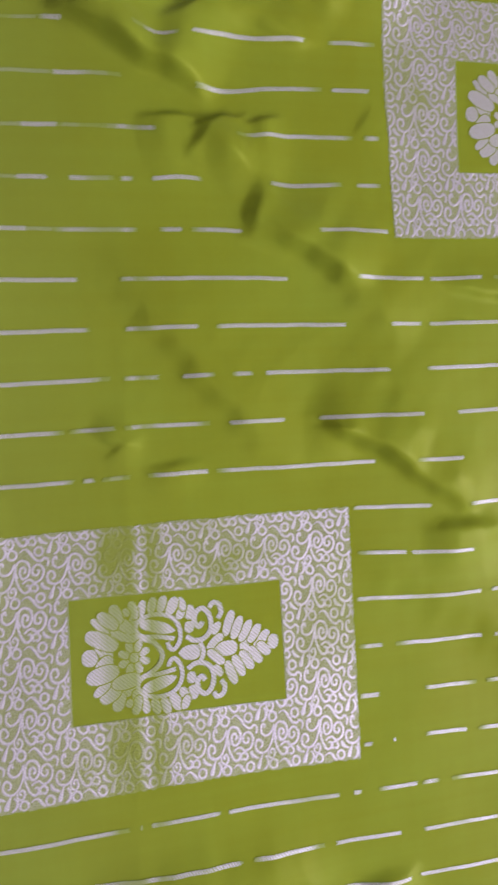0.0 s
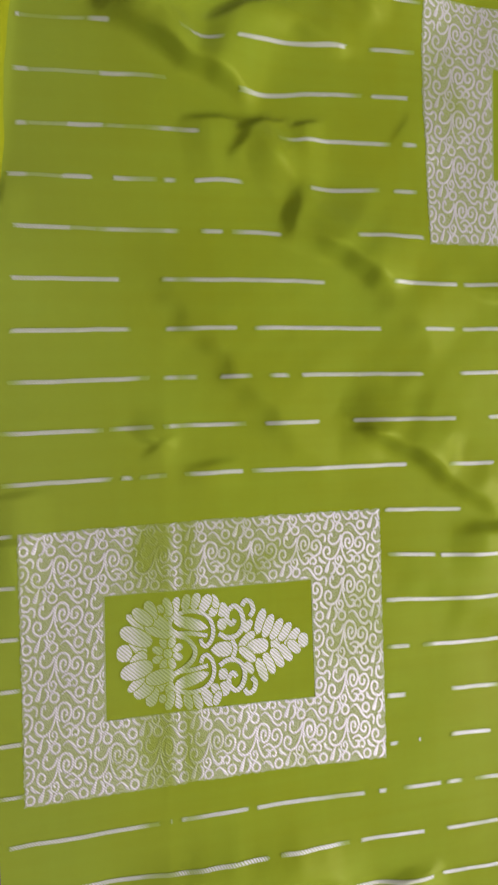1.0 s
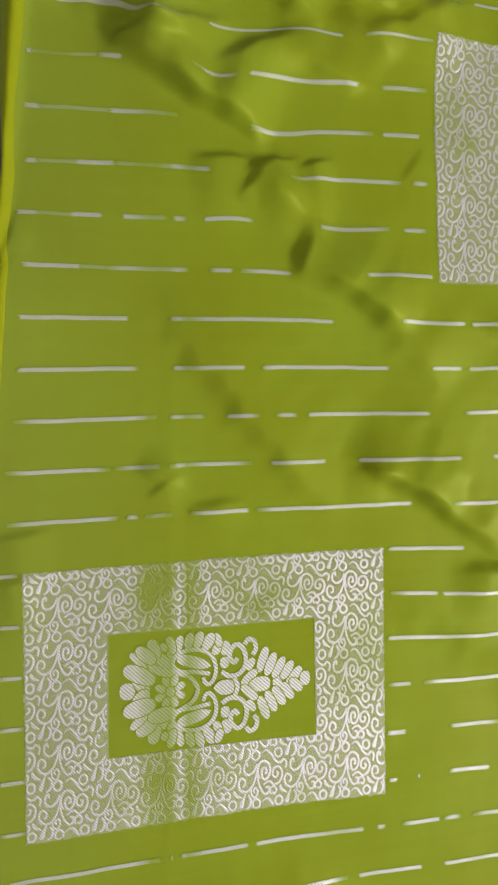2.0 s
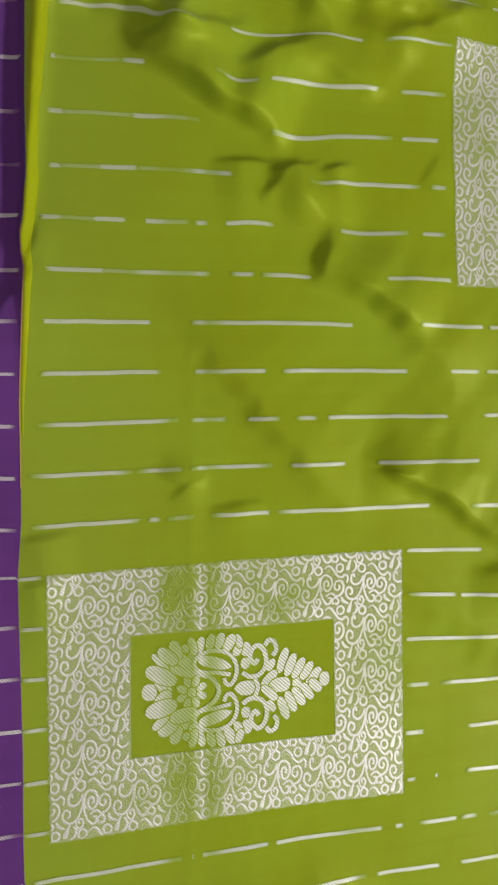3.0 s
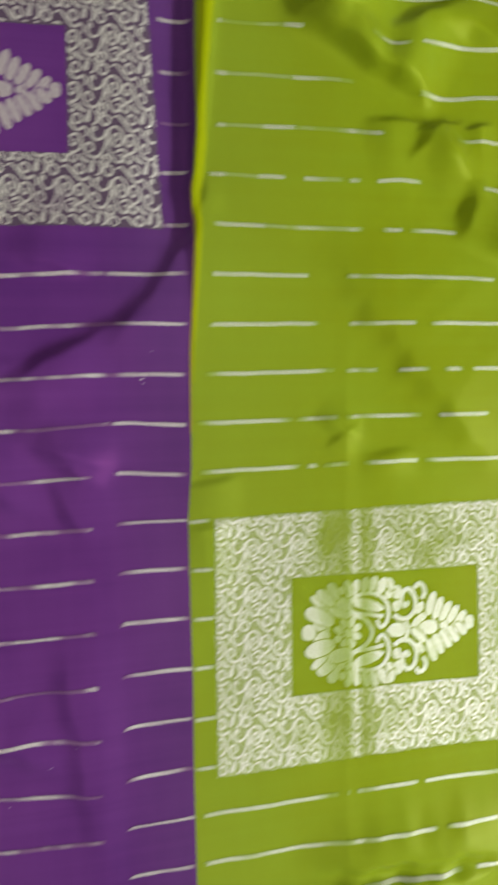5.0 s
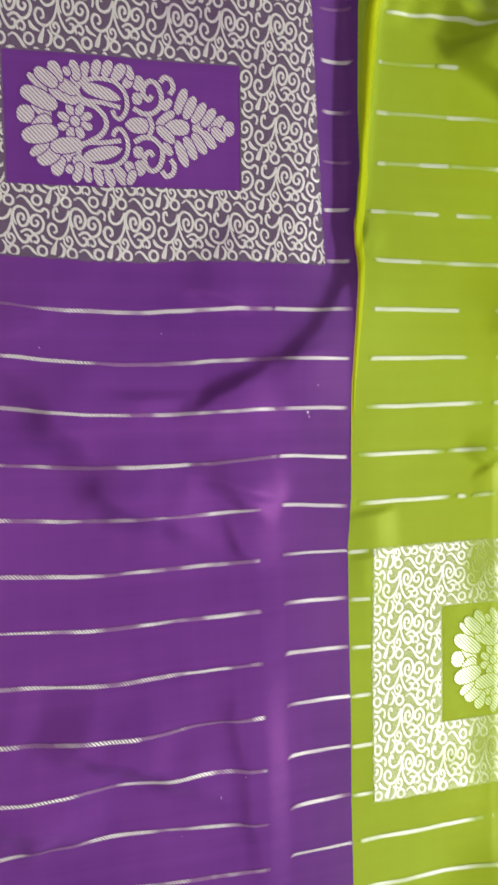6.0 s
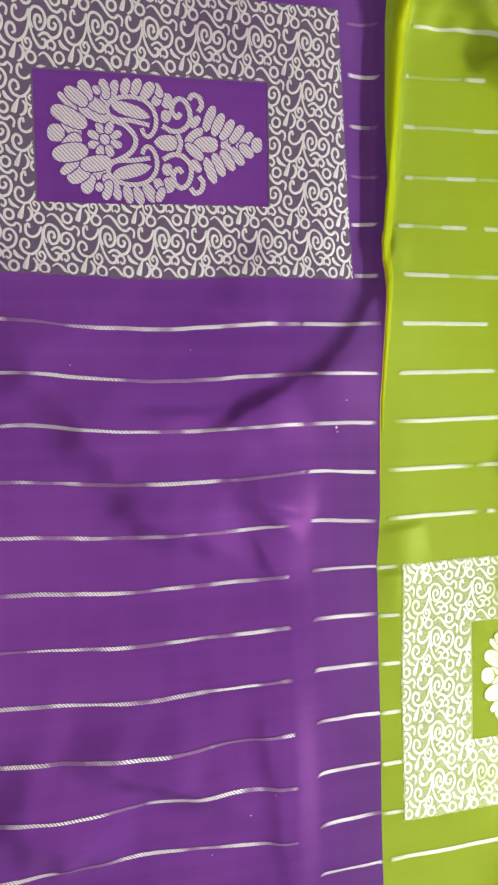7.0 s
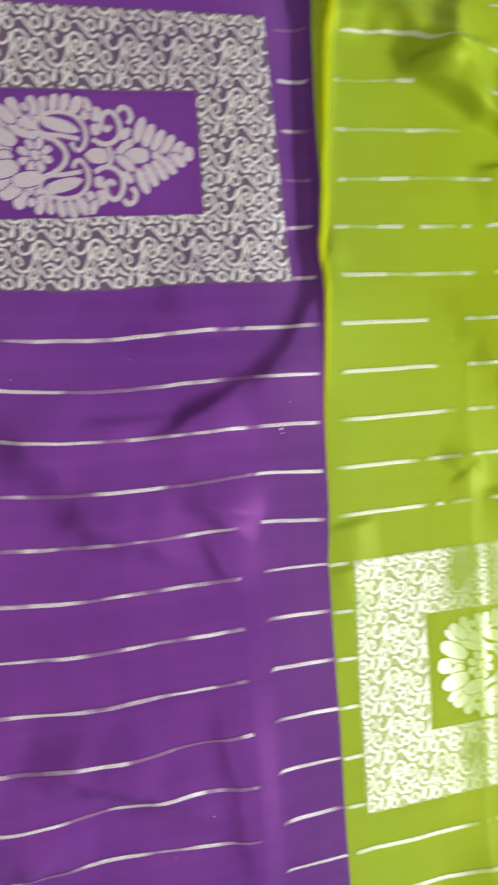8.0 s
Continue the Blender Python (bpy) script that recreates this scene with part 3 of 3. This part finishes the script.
def motif_pieces():
    """The cone-shaped flower: x along its axis from the round end, y across it, in millimetres; mirrored pieces come in pairs."""
    one, two = [], []
    k, ky = 0.231, 0.2357

    def axis_y(x):
        return np.interp(x, (78, 120, 161, 210, 270, 340, 385, 440), (224, 231, 237, 240, 244, 247, 248, 249))

    def at(x, y):
        return (x - 63) * k, (axis_y(x) - y) * ky

    def leaf(out, name, x, y, length, width, angle, tip=0.0):
        cx, cy = at(x, y)
        out.append((name, blob(cx, cy, length * k - 0.32, width * k - 0.32, angle, tip, border=True)))

    def line(out, name, pts, width):
        out.append((name, ribbon(curve(*[at(*p) for p in pts]), width * k * 0.86, 0.54, 0.06)))

    leaf(one, "petal", 78, 224, 31, 33, 0)
    leaf(two, "petal", 101, 197, 66, 33, 160)
    leaf(two, "petal", 104, 215, 44, 26, 132)
    leaf(two, "petal", 100, 172, 46, 17, 137)
    leaf(two, "petal", 114, 162, 46, 26, 145)
    leaf(two, "petal", 130, 152, 40, 24, 110)
    leaf(two, "petal", 141, 172, 58, 25, 150)
    leaf(two, "petal", 145, 191, 58, 29, 164)
    leaf(two, "petal", 149, 151, 18, 15, 110)
    for x, y, ln, w, a in ((163, 149, 38, 19, 104), (178, 150, 38, 18, 74), (199, 145, 34, 18, 76), (218, 145, 34, 19, 70),
                           (238, 151, 38, 22, 60), (257, 150, 30, 17, 112), (254, 168, 24, 18, 60), (272, 168, 30, 24, 100)):
        leaf(two, "petal", x, y, ln, w, a)
    leaf(two, "petal", 164, 166, 26, 20, 80)
    leaf(two, "paisley", 208, 187, 72, 27, -16, 0.35)
    line(two, "paisley_rim", [(240, 213), (207, 205), (183, 202), (170, 194), (166, 181), (175, 169), (195, 163), (216, 164), (234, 171), (247, 185), (252, 203), (249, 221), (239, 233), (230, 229), (226, 218)], 9.5)
    line(one, "crescent", [(172, 203), (195, 212), (210, 227), (215, 242), (208, 258), (191, 270), (173, 277)], 10.5)
    leaf(one, "petal", 161, 237, 18, 20, 0)
    for q in range(8):
        an = radians(q * 45 + 22)
        leaf(one, "petal", 161 + 21 * math.cos(an), 237 - 21.5 * math.sin(an), 23, 16, q * 45 + 22)
    leaf(one, "petal", 268, 244, 44, 36, 180, 0.6)
    line(one, "crescent", [(290, 229), (296, 245), (290, 263)], 10)
    leaf(two, "petal", 270, 196, 24, 20, 90)
    line(two, "scroll", [(263, 213), (280, 223), (299, 221), (312, 207), (313, 188), (306, 171), (294, 164), (283, 173), (281, 188), (290, 198), (297, 190)], 11)
    line(two, "scroll", [(312, 166), (319, 157), (331, 162), (335, 177), (328, 188)], 11)
    leaf(two, "petal", 323, 206, 28, 17, 55)
    for x, y, ln, a in ((349, 200, 50, 70), (365, 211, 46, 66), (382, 220, 44, 58), (400, 228, 40, 54), (418, 238, 34, 46)):
        leaf(two, "petal", x, y, ln * 1.06, 20.0, a)
    leaf(two, "petal", 320, 232, 44, 20, 42)
    leaf(one, "petal", 341, 247, 48, 35, 180, 0.5)
    leaf(one, "petal", 379, 248, 21, 27, 0)
    leaf(one, "petal", 410, 249, 26, 14, 0)
    leaf(one, "petal", 438, 249, 23, 30, 0)

    def bent(uv):
        # the flower's axis sags a little in its window
        x = uv[:, 0] / k + 63
        return uv + np.stack([np.zeros(len(x)), (229.5 + 0.0483 * (x - 78) - axis_y(x)) * ky], -1)

    out = [(name, (bent(uv), z, faces)) for name, (uv, z, faces) in one]
    for name, (uv, z, faces) in two:
        out.append((name, (bent(uv), z, faces)))
        out.append((name, (bent(uv * (1, -1)), z, [f[::-1] for f in faces])))
    return out


PIECES = motif_pieces()


def panel(a, b, colour):
    zmat, smat, gmat = (motif_green, scroll_green, ground_green) if colour == "green" else (motif_purple, scroll_purple, ground_purple)
    xs, ys = np.arange(0, PW + 0.1, 1.25), np.arange(0, PH + 0.1, 1.25)
    gx, gy = np.meshgrid(xs, ys)
    rag = np.random.default_rng(int(a) + 900).uniform(-0.4, 0.4, gx.shape)
    u, v = skew(a, b, gx + rag * ((gx == 0) | (gx == xs[-1])), gy + rag * ((gy == 0) | (gy == ys[-1])))
    pts = place(u.ravel(), v.ravel(), 0.16)
    n, m = len(xs), len(ys)
    faces = []
    for j in range(m - 1):
        for i in range(n - 1):
            cx, cy = xs[i] + 0.6, ys[j] + 0.6
            if not (INNER[0] < cx < INNER[2] and INNER[1] < cy < INNER[3]):
                k = j * n + i
                faces.append((k, k + 1, k + n + 1, k + n))
    ground = part("brocade_panel", mesh_of("brocade_panel", pts.tolist(), faces, gmat), saree, "silver zari brocade rectangle on %s silk" % colour)
    pts, faces = scrollwork(a, b, int(a) + 500)
    tagged(part("scrollwork", mesh_of("scrollwork", pts.tolist(), faces, smat), ground, "silver scrolls, rings and curls"), kind="stuff")
    mx, my = INNER[0] + 5.0, (INNER[1] + INNER[3]) / 2
    for i, (name, (uv, z, fs)) in enumerate(PIECES):
        u, v = skew(a, b, uv[:, 0] + mx, uv[:, 1] + my)
        me = mesh_of(name, place(u, v, 0.55 * z + 0.02 * ((i * 3) % 7)).tolist(), fs, zmat)
        if name in ("petal", "paisley"):
            me.materials.append(green_silk if colour == "green" else purple_silk)
            for f in me.polygons[-18:]:
                f.material_index = 1
        part(name, me, ground)


for a, b, colour in PANELS:
    panel(a, b, colour)

# ---- silver stripes: runs where the thread glints on the green, row by row; gaps lack glint ----
DASHES_UPPER = {
    12: [(96, 150), (160, 215), (222, 262)],
    11: [(16, 76), (89, 152), (162, 198)],
    10: [(12, 14), (41, 51), (80, 100), (106, 160), (172, 196)],
    9: [(10, 17), (46, 75), (107, 168), (173, 192)],
    8: [(10, 15), (31, 47), (65, 89), (124, 182), (188, 195)],
    7: [(6, 15), (28, 41), (50, 69), (72, 78), (86, 108), (139, 175), (183, 195)],
    6: [(7, 31), (42, 78), (88, 98), (102, 125), (160, 197)],
}
DASHES_LOWER = {
    5: [(6, 51), (69, 146), (178, 214), (218, 245), (252, 270)],
    4: [(4, 55), (70, 102), (110, 173), (195, 212), (216, 270)],
    3: [(2, 62), (68, 84), (94, 108), (116, 126), (132, 193), (213, 270)],
    2: [(-2, 41), (44, 63), (67, 105), (114, 140), (156, 209), (228, 270)],
    1: [(-2, 44), (48, 53), (56, 68), (76, 103), (107, 184), (203, 228), (250, 270)],
}
DASHES_BESIDE = {
    0: [(172, 212), (232, 255)],
    -1: [(173, 197), (200, 232)],
    -2: [(171, 236), (242, 268)],
    -3: [(171, 183), (190, 236), (242, 268)],
    -4: [(170, 180), (204, 232), (238, 268)],
    -5: [(171, 175), (186, 187), (203, 225), (232, 262)],
    -6: [(-6, 58), (63, 64), (68, 99), (103, 157), (164, 168), (177, 197), (200, 209), (216, 262)],
    -7: [(-6, 107), (113, 148), (154, 187), (199, 240), (246, 262)],
    -8: [(-6, 40), (46, 120), (128, 190), (196, 262)],
}


def dash(name, row, a, b, mat, label, width, least=0.0):
    """One run of metal threads from a to b, three strands broad, with uneven ends."""
    rng = random.Random(int(a * 7 + row * 131))
    n, across = max(5, int((b - a) / 1.2) + 2), 7
    verts, faces = [], []
    short = min(0.7, (b - a) * 0.15)
    for k in range(across):
        q = k / (across - 1) - 0.5
        u = np.linspace(a + rng.uniform(-short, short), b + rng.uniform(-short, short), n)
        v = row * D + 0.05 * np.sin(u * 0.4 + row) + q * width(u) * (1 + 0.06 * np.sin(u * 2.1 + row))
        verts.append(place(u, v, 0.27 + 0.14 * abs(math.sin(3 * math.pi * (q + 0.5)))))
    for k in range(across - 1):
        faces += [(k * n + i, k * n + i + 1, (k + 1) * n + i + 1, (k + 1) * n + i) for i in range(n - 1)]
    me = mesh_of(name, np.concatenate(verts).tolist(), faces, mat)
    # the glint fades towards the ends of the run, put into the colour
    fa, fb = (min(rng.choice((0.6, 1.5, 3.0, 8.0)) * rng.uniform(0.7, 1.3), 0.4 * (b - a)) for _ in range(2))
    u = np.linspace(a, b, n)
    thin = np.maximum.reduce([1 - smooth(u, a - 0.6, a + fa), smooth(u, b - fb, b + 0.6), np.full(n, least)])
    me.attributes.new("glint_fade", "FLOAT", "POINT").data.foreach_set("value", np.tile(thin, across).astype(np.float32))
    part(name, me, saree, label)


# between two dashes: weak glint of the thread, put in as fainter silver
FAINT = {10: [(14, 41)], 9: [(17, 46)], 8: [(15, 31), (47, 65)], 7: [(15, 28)], 6: [(31, 42)]}
for row, spans in FAINT.items():
    for a, b in spans:
        dash("zari_dash", row, a, b, stripe_green, "faint silver thread on green silk", lambda u: np.full_like(u, 1.5), 0.74)
for table in (DASHES_UPPER, DASHES_LOWER, DASHES_BESIDE):
    for row, spans in table.items():
        for a, b in spans:
            dash("zari_dash", row, a, b, stripe_green, "silver dash on green silk", lambda u: np.full_like(u, 1.3 if row > 10 else 1.85))


def thin_thick(seed):
    """Breadth of a purple stripe, narrowed at random for stretches with less glint."""
    rng = random.Random(seed)
    ps = [(rng.uniform(-200, -5), rng.uniform(3, 9)) for _ in range(6)]

    def width(u):
        w = np.full_like(u, 1.65)
        for c, r in ps:
            w = w * (1 - 0.22 * np.exp(-0.5 * ((u - c) / r) ** 2))
        return w
    return width


for row in range(-8, 13):
    seam = float(edge_at(row * D))
    end = seam - (2.0 if row > 0 else 0.2)
    if 6 <= row <= 11:
        runs = [(-14.5, end, stripe_purple)]
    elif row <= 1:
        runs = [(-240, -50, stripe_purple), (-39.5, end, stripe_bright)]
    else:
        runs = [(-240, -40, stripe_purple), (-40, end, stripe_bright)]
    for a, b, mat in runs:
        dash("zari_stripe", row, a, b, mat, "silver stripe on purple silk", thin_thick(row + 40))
    if -5 <= row <= 0:
        dash("zari_dash", row, seam + 0.2, 1.5, stripe_green, "silver dash on green silk", lambda u: np.full_like(u, 1.7))


# ---- bits of lint on the purple silk ----
for u, v, size in ((-26.6, 64, 1.1), (-26.0, 62, 0.6), (-139, 93, 0.5), (-90, 101, 0.35), (-67, -44, 0.45), (-71, -98, 0.5), (-60, -90, 0.35), (-88, -113, 0.4), (-22, 76, 0.4)):
    uv, z, fs = blob(u, v, size, size * 0.7, 40, 0.0, 8, 0.5)
    ob = new("lint_speck", mesh_of("lint_speck", place(uv[:, 0], uv[:, 1], z).tolist(), fs, lint_white))
    tagged(ob, "tiny white lint speck on purple silk", "lint", "lint specks")
